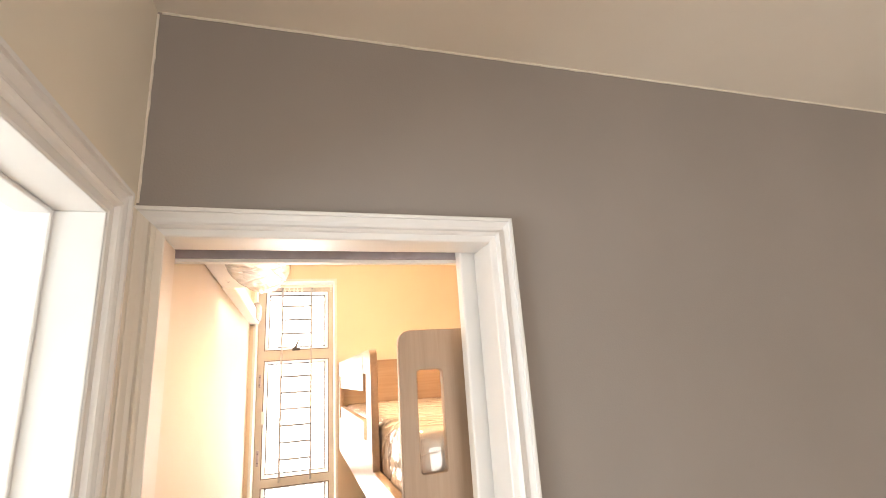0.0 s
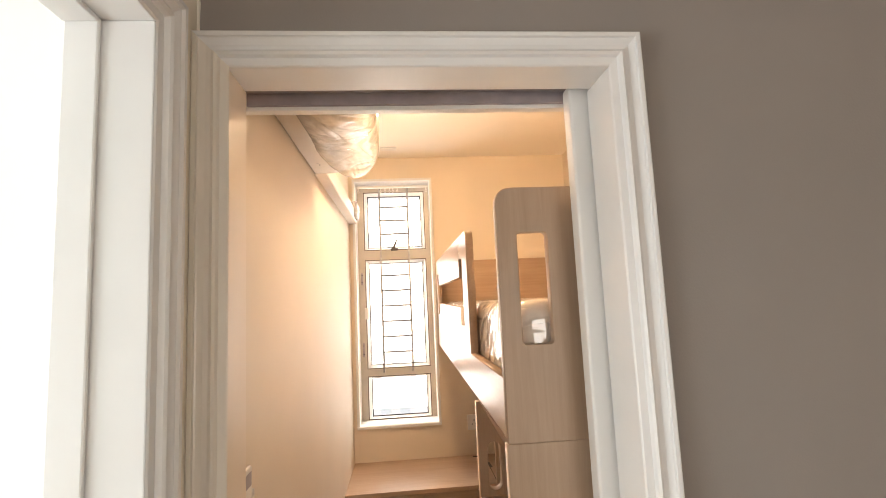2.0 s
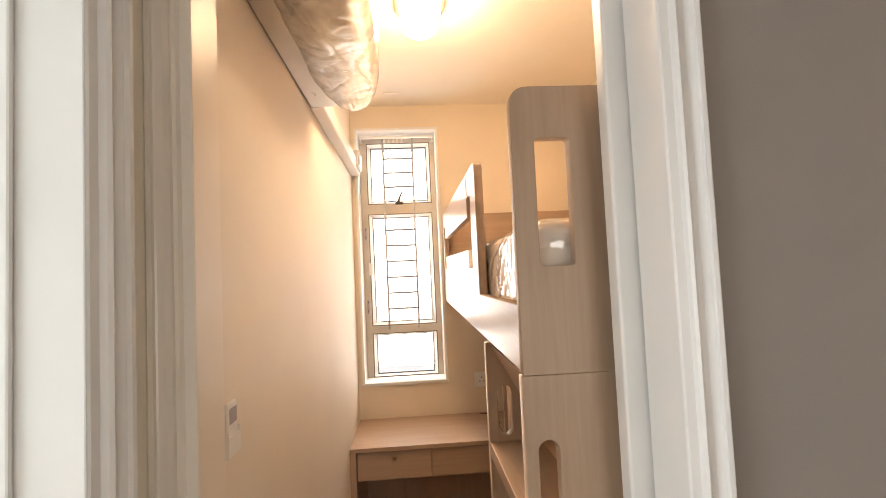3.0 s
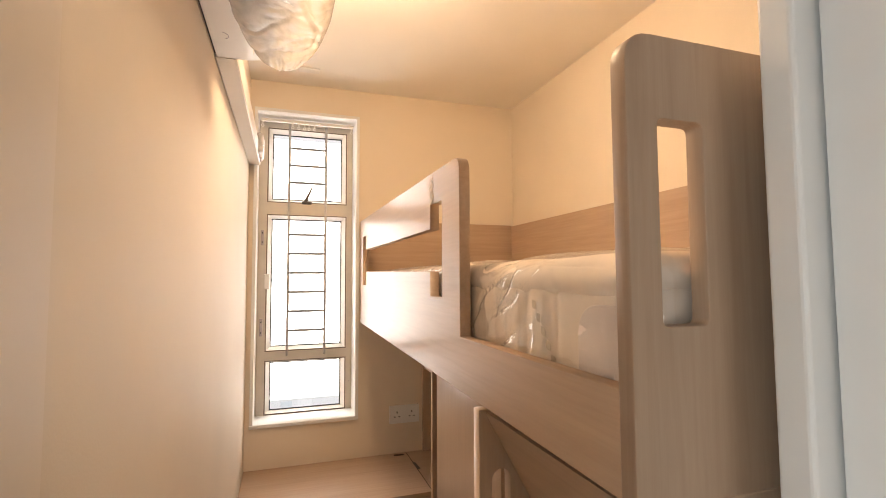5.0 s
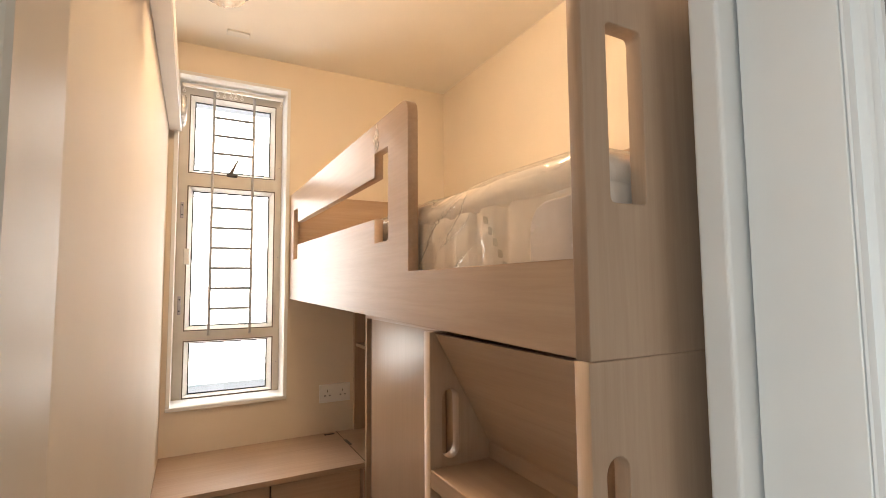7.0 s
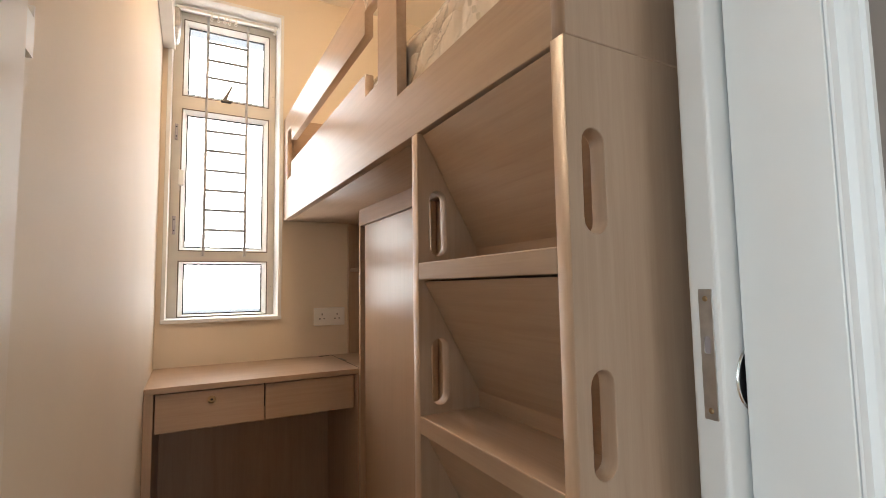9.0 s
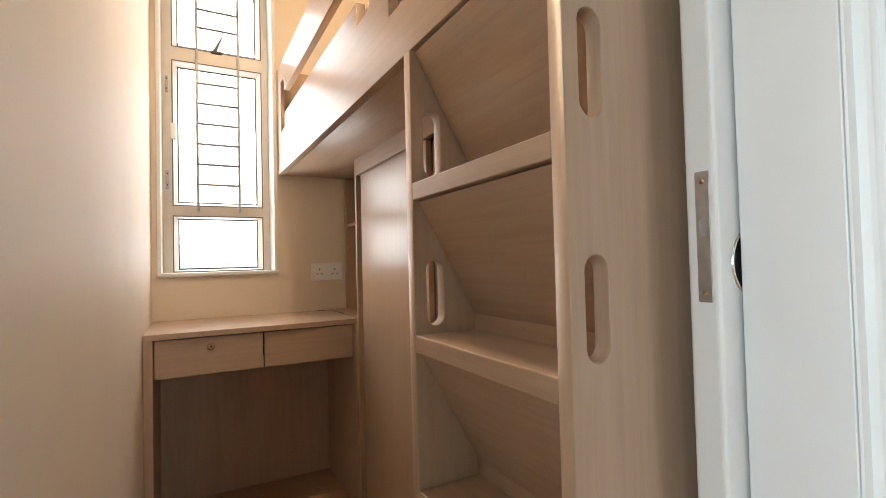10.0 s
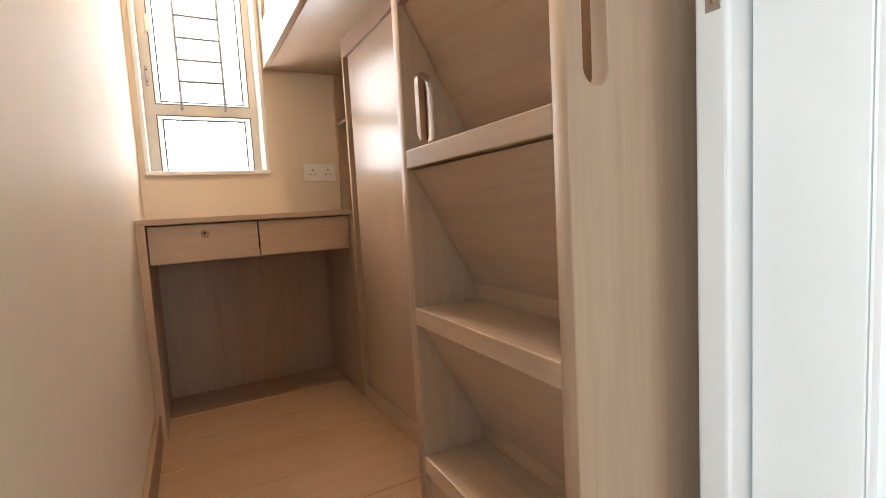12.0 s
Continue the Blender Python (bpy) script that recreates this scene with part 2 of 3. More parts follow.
def slot(cu, cv, w, h, n=8):
    """An upright stadium-shaped outline."""
    r = w / 2
    top = [(cu + r * math.cos(math.pi * j / n), cv + h / 2 - r + r * math.sin(math.pi * j / n)) for j in range(n + 1)]
    low = [(cu - r * math.cos(math.pi * j / n), cv - h / 2 + r - r * math.sin(math.pi * j / n)) for j in range(n + 1)]
    return top + low


def plate(outlines, thick, place, edge=0.0015):
    """A board from an outline with holes, cut in its own (u, v) plane; place maps (u, v, w) to the world, w through the thickness."""
    cu = bpy.data.curves.new("cut", "CURVE")
    cu.dimensions, cu.fill_mode = "2D", "BOTH"
    cu.extrude, cu.bevel_depth, cu.bevel_resolution, cu.offset = thick / 2 - edge, edge, 1, -edge
    for o in outlines:
        sp = cu.splines.new("POLY")
        sp.points.add(len(o) - 1)
        for q, (u, v) in zip(sp.points, o):
            q.co = (u, v, 0, 1)
        sp.use_cyclic_u = True
    ob = new("cut", cu)
    me = bpy.data.meshes.new_from_object(ob.evaluated_get(bpy.context.evaluated_depsgraph_get()))
    bm = bmesh.new()
    bm.from_mesh(me)
    bpy.data.objects.remove(ob)
    bpy.data.curves.remove(cu)
    bpy.data.meshes.remove(me)
    bmesh.ops.remove_doubles(bm, verts=bm.verts[:], dist=1e-5)
    for v in bm.verts:
        v.co = place(v.co.x, v.co.y, v.co.z + thick / 2)
    bmesh.ops.recalc_face_normals(bm, faces=bm.faces[:])
    return bm


def rod(a, b, r, n=10):
    a, b = Vector(a), Vector(b)
    bm = bmesh.new()
    m = Matrix.Translation((a + b) / 2) @ (b - a).to_track_quat("Z", "Y").to_matrix().to_4x4()
    bmesh.ops.create_cone(bm, cap_ends=True, segments=n, radius1=r, radius2=r, depth=(b - a).length, matrix=m)
    return bm


def lathe(profile, m, n=40):
    """Turns (radius, height) pairs round z, then places the result by m."""
    bm = bmesh.new()
    rings = []
    for r, h in profile:
        if r < 1e-6:
            rings.append([bm.verts.new(m @ Vector((0, 0, h)))])
        else:
            rings.append([bm.verts.new(m @ Vector((r * math.cos(2 * math.pi * i / n), r * math.sin(2 * math.pi * i / n), h))) for i in range(n)])
    for p, q in zip(rings, rings[1:]):
        for i in range(n):
            j = (i + 1) % n
            if len(p) == 1:
                bm.faces.new((p[0], q[i], q[j]))
            elif len(q) == 1:
                bm.faces.new((p[i], p[j], q[0]))
            else:
                bm.faces.new((p[i], p[j], q[j], q[i]))
    bmesh.ops.recalc_face_normals(bm, faces=bm.faces[:])
    return bm


# ---------------------------------------------------------------- the large structure
ROOM_H, HALL_H = 2.542, 2.517
WX = 0.004       # bedroom west wall face
NY = 2.13        # window wall face
EX = 1.35        # bedroom east wall face
S0, S1 = 0.03, 0.115   # door wall, hall face and bedroom face
DL, DR, DH = 0.055, 0.684, 2.036   # door opening
HX = 0.003       # hall west wall face
WL, WR, WB, WT = 0.036, 0.498, 0.952, 2.398   # window opening


def structure(name, bm, mat, label, category):
    return tagged(part(name, bm, mat), label, category, kind="structure")


structure("wall_west", boxes((-0.12, WX, S1, NY, 0, ROOM_H)), cream, "smooth cream painted bedroom wall beside the window", "wall")
structure("wall_north", boxes((-0.12, WL, NY, NY + 0.24, 0, ROOM_H), (WR, EX + 0.1, NY, NY + 0.24, 0, ROOM_H),
          (WL, WR, NY, NY + 0.24, 0, WB), (WL, WR, NY, NY + 0.24, WT, ROOM_H)), cream, "cream painted wall with a tall narrow window", "wall")
structure("wall_east", boxes((EX, EX + 0.1, S1, NY, 0, ROOM_H)), cream, "cream painted wall behind the bunk bed", "wall")


def two_tone(rows, front, back):
    bm = boxes(*rows)
    bm.normal_update()
    for f in bm.faces:
        f.material_index = 0 if f.normal.y < -0.5 else 1
    return bm, (front, back)


bm, mats = two_tone([(-0.12, 0.016, S0, S1, 0, 2.62), (DR + 0.012, 3.0, S0, S1, 0, 2.62), (0.016, DR + 0.012, S0, S1, DH + 0.012, 2.62)], grey, cream)
structure("wall_south", bm, mats, "matte grey painted hall wall round the bedroom doorway", "wall")
LY0, LY1 = -0.90, -0.102     # doorway in the hall's west wall
structure("wall_hall_west", boxes((-0.1, HX, LY1 + 0.012, S0, 0, HALL_H), (-0.1, HX, -3.4, LY0 - 0.012, 0, HALL_H),
          (-0.1, HX, LY0 - 0.012, LY1 + 0.012, 2.047, HALL_H)), beige, "beige painted hall wall with a bright doorway", "wall")
structure("wall_hall_east", boxes((2.9, 3.0, -3.4, S0, 0, HALL_H)), beige, "beige painted hall wall", "wall")
# Unseen wall; its opening is added to hold the hall fill lamp.
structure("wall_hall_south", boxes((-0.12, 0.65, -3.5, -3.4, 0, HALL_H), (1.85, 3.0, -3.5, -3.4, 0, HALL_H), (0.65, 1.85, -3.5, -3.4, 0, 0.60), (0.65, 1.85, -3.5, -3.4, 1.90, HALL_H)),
          beige, "unseen beige hall wall with an opening added for the fill lamp", "wall")
structure("ceiling_bedroom", boxes((-0.12, EX + 0.1, S1, NY + 0.24, ROOM_H, ROOM_H + 0.1)), ceil_mat, "smooth white painted bedroom ceiling", "ceiling")
structure("ceiling_hall", boxes((-0.12, 3.0, -3.5, S0, HALL_H, HALL_H + 0.1)), ceil_mat, "smooth off-white hall ceiling", "ceiling")
structure("floor", boxes((-0.12, EX + 0.1, S0, NY + 0.24, -0.12, -0.004), (-0.1, 3.0, -3.5, S0, -0.12, -0.004)), grout, "floor bed with pale grout joints between wood-look tiles", "floor")
# the bright room beyond the side doorway
structure("side_room_wall", boxes((-2.3, -0.1, 0.022, 0.112, 0, HALL_H), (-2.3, -0.1, -2.1, -2.0, 0, HALL_H),
          (-2.4, -2.3, -2.1, -1.8, 0, HALL_H), (-2.4, -2.3, -0.2, 0.1, 0, HALL_H), (-2.4, -2.3, -1.8, -0.2, 0, 0.5), (-2.4, -2.3, -1.8, -0.2, 1.9, HALL_H)),
          white_plain, "white painted walls of the bright side room", "wall")
structure("side_room_ceiling", boxes((-2.4, -0.122, -2.1, 0.112, HALL_H, HALL_H + 0.1)), white_plain, "white side room ceiling", "ceiling")
structure("side_room_floor", boxes((-2.4, -0.1005, -2.1, 0.1, -0.1, -0.0005)), tile_mat, "wood-look floor of the side room", "floor")
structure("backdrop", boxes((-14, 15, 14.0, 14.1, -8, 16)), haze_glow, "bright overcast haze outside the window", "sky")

tower = tagged(part("far_tower", boxes((-1.2, 0.5, 13.0, 13.6, -8, 2.1), (0.9, 2.2, 13.2, 13.7, -8, 1.4), (-3.6, -2.0, 13.2, 13.8, -8, 3.0)), tower_glow), "pale apartment towers that glow to stand for bright haze", "building", kind="structure")
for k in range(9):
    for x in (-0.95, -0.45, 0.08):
        part("window_band", boxes((x, x + 0.28, 12.97, 13.0, 1.55 - 0.42 * k, 1.78 - 0.42 * k)), tower_window_glow, tower)

edge = bmesh.new()


def ragged(points, across, out):
    """A thin raised line of paint with a wandering edge along a row of points."""
    rows = []
    for k, p in enumerate(points):
        p, w = Vector(p), 0.0030 + 0.002 * noise.noise((k * 0.83, 5, 2))
        rows.append([edge.verts.new(q) for q in (p, p + out * 0.003, p + out * 0.003 + across * w, p + across * (w + 0.001))])
    for a, b in zip(rows, rows[1:]):
        for k in range(4):
            edge.faces.new((a[k], a[(k + 1) % 4], b[(k + 1) % 4], b[k]))


ragged([(0.012 + 2.86 * k / 80, S0 - 0.0005, HALL_H - 0.0006) for k in range(81)], Vector((0, 0, -1)), Vector((0, -1, 0)))
ragged([(HX + 0.0006, S0 - 0.0005, 2.10 + (HALL_H - 2.107) * k / 20) for k in range(21)], Vector((1, 0, 0)), Vector((0, -1, 0)))
bmesh.ops.recalc_face_normals(edge, faces=edge.faces[:])
structure("trim", edge, ceil_mat, "uneven white paint line along the grey wall's edge", "paint edge")

# ---------------------------------------------------------------- door frames
CASING = [(0.000, 0.004), (0.002, 0.006), (0.0135, 0.0075), (0.0155, 0.0150), (0.019, 0.0185), (0.023, 0.0165), (0.0255, 0.0095), (0.027, 0.0090), (0.034, 0.0105),
          (0.041, 0.0155), (0.0435, 0.0165), (0.0445, 0.0215), (0.050, 0.0225), (0.052, 0.0210), (0.053, 0.000)]


def casing_run(cols, place):
    """A moulding between columns of an opening's outline; cols: functions of u that give a point in the wall's plane."""
    bm = bmesh.new()
    rows = [[bm.verts.new(place(*c(u), v)) for c in cols] for u, v in CASING]
    for p, q in zip(rows, rows[1:]):
        for i in range(len(cols) - 1):
            bm.faces.new((p[i], p[i + 1], q[i + 1], q[i]))
    bmesh.ops.recalc_face_normals(bm, faces=bm.faces[:])
    return bm


def casing_set(parent, a, b, h, place, first):
    legs = [lambda u: (a - u, 0.0), lambda u: (a - u, h + u), lambda u: (b + u, h + u), lambda u: (b + u, 0.0)]
    for name, i, paint in (("side_casing", 0, first), ("head_casing", 1, white_gloss), ("side_casing", 2, white_gloss)):
        part(name, casing_run(legs[i:i + 2], place), paint, parent)


door = thing("door_1", (DR, S0, 0), "white gloss doorway frame with moulded casing", "door frame", kind="structure")
# Left leg takes the warm tint in place of reflected light.
casing_set(door, DL, DR, DH, lambda u, v, d: (u, S0 - d, v), warm_tint_gloss)
part("jamb", box(0.0165, DL - 0.002, S0 - 0.002, S1 + 0.002, 0, DH, 0.003), cream_gloss, door, "cream gloss closing jamb")
part("jamb", box(DR, DR + 0.012, S0 - 0.003, S1 + 0.011, 0, DH, 0.002), white_gloss, door)
part("head_lining", box(0.021, DR + 0.012, S0 - 0.003, S1, DH, DH + 0.012, 0.002), white_gloss, door)
part("track_cover", box(0.006, EX - 0.01, 0.182, 0.204, DH - 0.008, DH + 0.10, 0.002), white_gloss, door, "white pelmet board over the sliding track")
part("track", boxes((DL - 0.02, EX - 0.01, S1 + 0.004, 0.181, DH + 0.022, DH + 0.030), (DL - 0.02, EX - 0.01, S1 + 0.004, S1 + 0.010, DH + 0.012, DH + 0.022),
     (DL - 0.02, EX - 0.01, 0.172, 0.1805, DH - 0.001, DH + 0.022)), track_mat, door, "grey aluminium sliding track")
part("closing_jamb", box(WX + 0.0003, 0.0085, S1 + 0.010, 0.150, 0, DH, 0.002), cream_gloss, door)

side = thing("door_2", (0, LY1, 0), "white gloss frame of the bright side doorway", "door frame", kind="structure")
casing_set(side, -LY1, -LY0, 2.035, lambda u, v, d: (HX + d, -u, v), white_gloss)
part("jamb", box(-0.105, HX + 0.003, LY1, LY1 + 0.012, 0, 2.035, 0.002), white_gloss, side)
part("jamb", box(-0.105, HX + 0.003, LY0 - 0.012, LY0, 0, 2.035, 0.002), white_gloss, side)
part("head_lining", box(-0.105, HX + 0.003, LY0 - 0.012, LY1 + 0.012, 2.035, 2.047, 0.002), white_gloss, side)
part("door_stop", box(-0.105, -0.06, LY1 - 0.007, LY1, 0, 2.035, 0.003), white_gloss, side)
part("door_stop", box(-0.105, -0.06, LY0, LY1 - 0.007, 2.028, 2.035, 0.002), white_gloss, side)

# the sliding door leaf, pushed open behind the wall
leaf = thing("sliding_door", (0.99, 0.144, 0.012), "white sliding door leaf standing open in its track", "door")
LX, LZ0, LZ1 = 0.650, 0.010, 2.052
part("door_panel", box(LX, 1.335, 0.1295, 0.1665, LZ0, LZ1, 0.005, 3), white_gloss, leaf)
pl = part("lock_plate", plate([rounded([(0.137, 0.925), (0.153, 0.925), (0.153, 1.071), (0.137, 1.071)], 0.0015),
          slot(0.145, 1.008, 0.0075, 0.020)], 0.002, lambda u, v, w: (LX - 0.0015 + w * 0.9, u, v), 0.0003), steel, leaf, "brushed steel lock plate")
part("latch", box(LX - 0.0008, LX + 0.001, 0.1415, 0.1485, 0.998, 1.018), track_mat, pl)
for z in (0.935, 1.060):
    part("screw", lathe([(0.0, 0.0012), (0.0024, 0.0009), (0.0032, 0.0)], Matrix.Translation((LX - 0.0015, 0.145, z)) @ pose(0, 0, 0, 0, -90, 0), 16), brass, pl, smooth=True)
pull = part("flush_pull", lathe([(0.0365, -0.004), (0.0372, 0.0015), (0.0383, 0.0025), (0.0395, 0.0015), (0.0400, 0.0)],
            Matrix.Translation((0.7125, 0.1295, 0.968)) @ pose(0, 0, 0, 90, 0, 0)), chrome, leaf, "round chrome-rimmed flush pull", True)
part("cup", lathe([(0.0, 0.0010), (0.0370, 0.0010)], Matrix.Translation((0.7125, 0.1295, 0.968)) @ pose(0, 0, 0, 90, 0, 0)), black, pull)

# ---------------------------------------------------------------- window
win = thing("window_1", (0.274, 2.25, WB), "tall three-pane aluminium window with a steel grille", "window", kind="structure")
FY0, FY1 = 2.268, 2.326     # frame depth
trim = 0.011
part("window_trim", plate([[(WL - trim, WB), (WR + trim, WB), (WR + trim, WT + trim), (WL - trim, WT + trim)], [(WL + 0.004, WB + 0.003), (WR - 0.004, WB + 0.003), (WR - 0.004, WT - 0.004), (WL + 0.004, WT - 0.004)]],
     0.150, lambda u, v, w: (u, 2.117 + w, v), 0.001), white_gloss, win, "white lining board round the opening")
part("window_sill", box(WL - 0.012, WR + 0.012, 2.114, FY0, WB - 0.014, WB + 0.0025, 0.003), white_gloss, win)
SX0, SX1 = 0.0805, 0.4640
MULL = ((0.953, 0.9565), (1.2125, 1.258), (1.926, 1.987), (2.359, 2.396))
fr = part("window_frame", boxes((WL + 0.002, SX0, FY0, FY1, WB, WT), (SX1, WR - 0.002, FY0, FY1, WB, WT), *[(SX0, SX1, FY0, FY1, a, b) for a, b in MULL]), alu, win)
def ring(x0, x1, z0, z1, y):
    return [(x0, y, z0), (x1, y, z0), (x1, y, z1), (x0, y, z1)]


def loft(*rings):
    """Faces between closed rings of points."""
    bm = bmesh.new()
    rows = [[bm.verts.new(p) for p in r] for r in rings]
    for p, q in zip(rows, rows[1:]):
        for i in range(len(p)):
            k = (i + 1) % len(p)
            bm.faces.new((p[i], p[k], q[k], q[i]))
    return bm


for a, b, iz in ((0.9565, 1.2125, 0.0115), (1.258, 1.926, 0.0185), (1.987, 2.359, 0.0195)):
    x0, x1, z0, z1 = SX0, SX1, a, b
    e, ix, g = 0.0045, 0.0215, 0.0055

    def frame_ring(p, q, y):
        return ring(x0 + p, x1 - p, z0 + q, z1 - q, y)
    # Dark strip painted in for the shaded gap between sash and outer frame.
    part("sash_gap_strip", loft(frame_ring(-0.001, -0.001, FY0 - 0.001), frame_ring(0.0035, 0.0035, FY0 - 0.001), frame_ring(0.0035, 0.0035, FY0 + 0.008), frame_ring(-0.001, -0.001, FY0 + 0.008)), sash_gap_mat, win)
    part("sash", loft(frame_ring(0.002, 0.002, FY0 + 0.046), frame_ring(0.002, 0.002, FY0 + 0.001), frame_ring(e, e, FY0 + 0.0005), frame_ring(ix, iz, FY0 + 0.036), frame_ring(ix, iz, FY0 + 0.046)), sash_mat, win)
    p, q = ix - 0.001, iz - 0.001
    part("gasket", loft(frame_ring(p, q, FY0 + 0.0355), frame_ring(p + g, q + g, FY0 + 0.0355), frame_ring(p + g, q + g, FY0 + 0.042), frame_ring(p, q, FY0 + 0.042)), rubber, win)
    pane = part("pane", box(x0 + p + 0.0005, x1 - p - 0.0005, FY0 + 0.043, FY0 + 0.048, z0 + q + 0.0005, z1 - q - 0.0005), glass, win)
    pane.visible_shadow = False
GY = 2.246
for x in (0.182, 0.358):
    part("grille_bar", rod((x, GY, 1.236), (x, GY, 2.380), 0.0062, 10), rod_mat, win, smooth=True)
    for z in (1.241, 1.954, 2.374):
        part("grille_lug", box(x - 0.006, x + 0.006, GY - 0.002, FY0 + 0.001, z - 0.006, z + 0.006, 0.002), rod_mat, win)
for z in (2.258, 2.172, 2.086, 1.826, 1.732, 1.638, 1.544, 1.450, 1.357):
    part("grille_rung", rod((0.182, GY, z), (0.358, GY, z), 0.0055, 8), rung_mat, win, smooth=True)
lv = part("stay_handle", box(0.243, 0.291, 2.256, 2.282, 1.982, 1.997, 0.004), handle_dark, win, "stay handle with a dark base, lever darkened as a silhouette")
part("lever", plate([rounded([(0.250, 1.994), (0.269, 1.994), (0.294, 2.066), (0.289, 2.068)], 0.001)], 0.007, lambda u, v, w: (u, 2.256 + w, v), 0.0), handle_dark, lv)
for z, h in ((1.81, 0.075), (1.375, 0.085)):
    hinge = part("hinge", box(0.054, 0.068, 2.258, 2.2685, z - h / 2, z + h / 2, 0.003), track_mat, win)
    for d in (-0.3, 0.3):
        part("screw", rod((0.061, 2.2585, z + d * h), (0.061, 2.2565, z + d * h), 0.0032, 8), rubber, hinge)
part("catch", box(0.072, 0.096, 2.252, 2.286, 1.560, 1.632, 0.003), white_plastic, win)
for z in (2.05, 1.60, 1.09):
    part("frame_screw", rod((0.482, FY0 + 0.001, z), (0.482, FY0 - 0.0008, z), 0.0028, 8), track_mat, win)

rail = thing("curtain_rail", (0.275, 2.205, 2.37), "white curtain rail with empty gliders at the window head", "curtain rail")
part("track", box(WL + 0.010, WR - 0.008, 2.196, 2.216, 2.372, 2.386, 0.003), white_plastic, rail)
for x in (0.056, 0.194, 0.222, 0.250, 0.271, 0.298, 0.478):
    g = boxes((x - 0.0035, x + 0.0035, 2.194, 2.199, 2.352, 2.380))
    g2 = lathe([(0.0045, -0.003), (0.0075, -0.003), (0.0075, 0.003), (0.0045, 0.003), (0.0045, -0.003)], Matrix.Translation((x, 2.1965, 2.348)) @ pose(0, 0, 0, 90, 0, 0), 14)
    me = bpy.data.meshes.new("tmp")
    g2.to_mesh(me)
    g2.free()
    g.from_mesh(me)
    bpy.data.meshes.remove(me)
    part("glider", g, white_plastic, rail)

# ---------------------------------------------------------------- bunk bed
BX, BT = 0.514, 0.024        # front plane of the bed and board thickness
BY0, BY1 = 0.205, 2.118      # end panel face and far end
bed = thing("loft_bed", (0.93, 1.15, 1.37), "pale oak laminate loft bed with a cut-out guard rail", "bunk bed")
guard = [(BY0 + 0.0265, 1.3715), (BY1, 1.398), (BY1, 1.886), (0.722, 1.866), (0.722, 1.488), (BY0 + 0.0265, 1.489)]
hole = [(0.840, 1.564), (0.933, 1.564), (0.933, 1.625), (1.930, 1.639), (1.930, 1.578), (2.026, 1.578), (2.026, 1.802), (1.930, 1.802), (1.930, 1.738), (0.933, 1.729), (0.933, 1.791), (0.840, 1.789)]
part("guard_rail", plate([rounded(guard, [0, 0, 0.0, 0.035, 0.002, 0]), hole], BT, lambda u, v, w: (BX + w, u, v)), wood_rail, bed, "guard rail with a stepped slot cut through it")
tear = bmesh.new()
blot = [(0.922 + 0.016 * math.cos(a) * (1 + 0.45 * math.sin(5 * a + 1) + 0.25 * math.sin(9 * a)), 1.826 + 0.030 * math.sin(a) * (1 + 0.3 * math.cos(3 * a) + 0.2 * math.sin(7 * a))) for a in [2 * math.pi * i / 28 for i in range(28)]]
tear.faces.new([tear.verts.new((BX - 0.0007, u, v)) for u, v in blot])
ex = bmesh.ops.extrude_face_region(tear, geom=tear.faces[:])
for v in ex["geom"]:
    if isinstance(v, bmesh.types.BMVert):
        v.co.x += 0.001
part("torn_sticker", tear, torn, bed, "torn paper sticker residue")
end_out = [(0.509, 1.3715), (1.345, 1.3715), (1.345, 1.871), (0.509, 1.871)]
part("end_panel", plate([rounded(end_out, [0, 0, 0, 0.034]), rounded([(0.5495, 1.5555), (0.6115, 1.5555), (0.6115, 1.7785), (0.5495, 1.7785)], 0.009)], BT, lambda u, v, w: (u, BY0 + w, v)), wood_v, bed, "end panel with a tall rounded cut-out")
part("bed_base", plate([[(BY0 + BT, 1.374), (BY1, 1.400), (BY1, 1.4035), (BY0 + BT, 1.402)]], 0.81, lambda u, v, w: (BX + BT + w, u, v), 0.0), wood_y, bed)
part("back_panel", box(BX + BT, 1.324, BY1 - 0.018, BY1 + 0.008, 1.403, 1.889, 0.0015), wood_x, bed)
part("side_panel", box(1.325, 1.347, BY0 + BT, BY1 + 0.008, 1.403, 1.885, 0.0015), wood_y, bed)


def ripple(p):
    """Smooth noise held between -1 and 1."""
    return max(-1.0, min(1.0, noise.noise(p)))


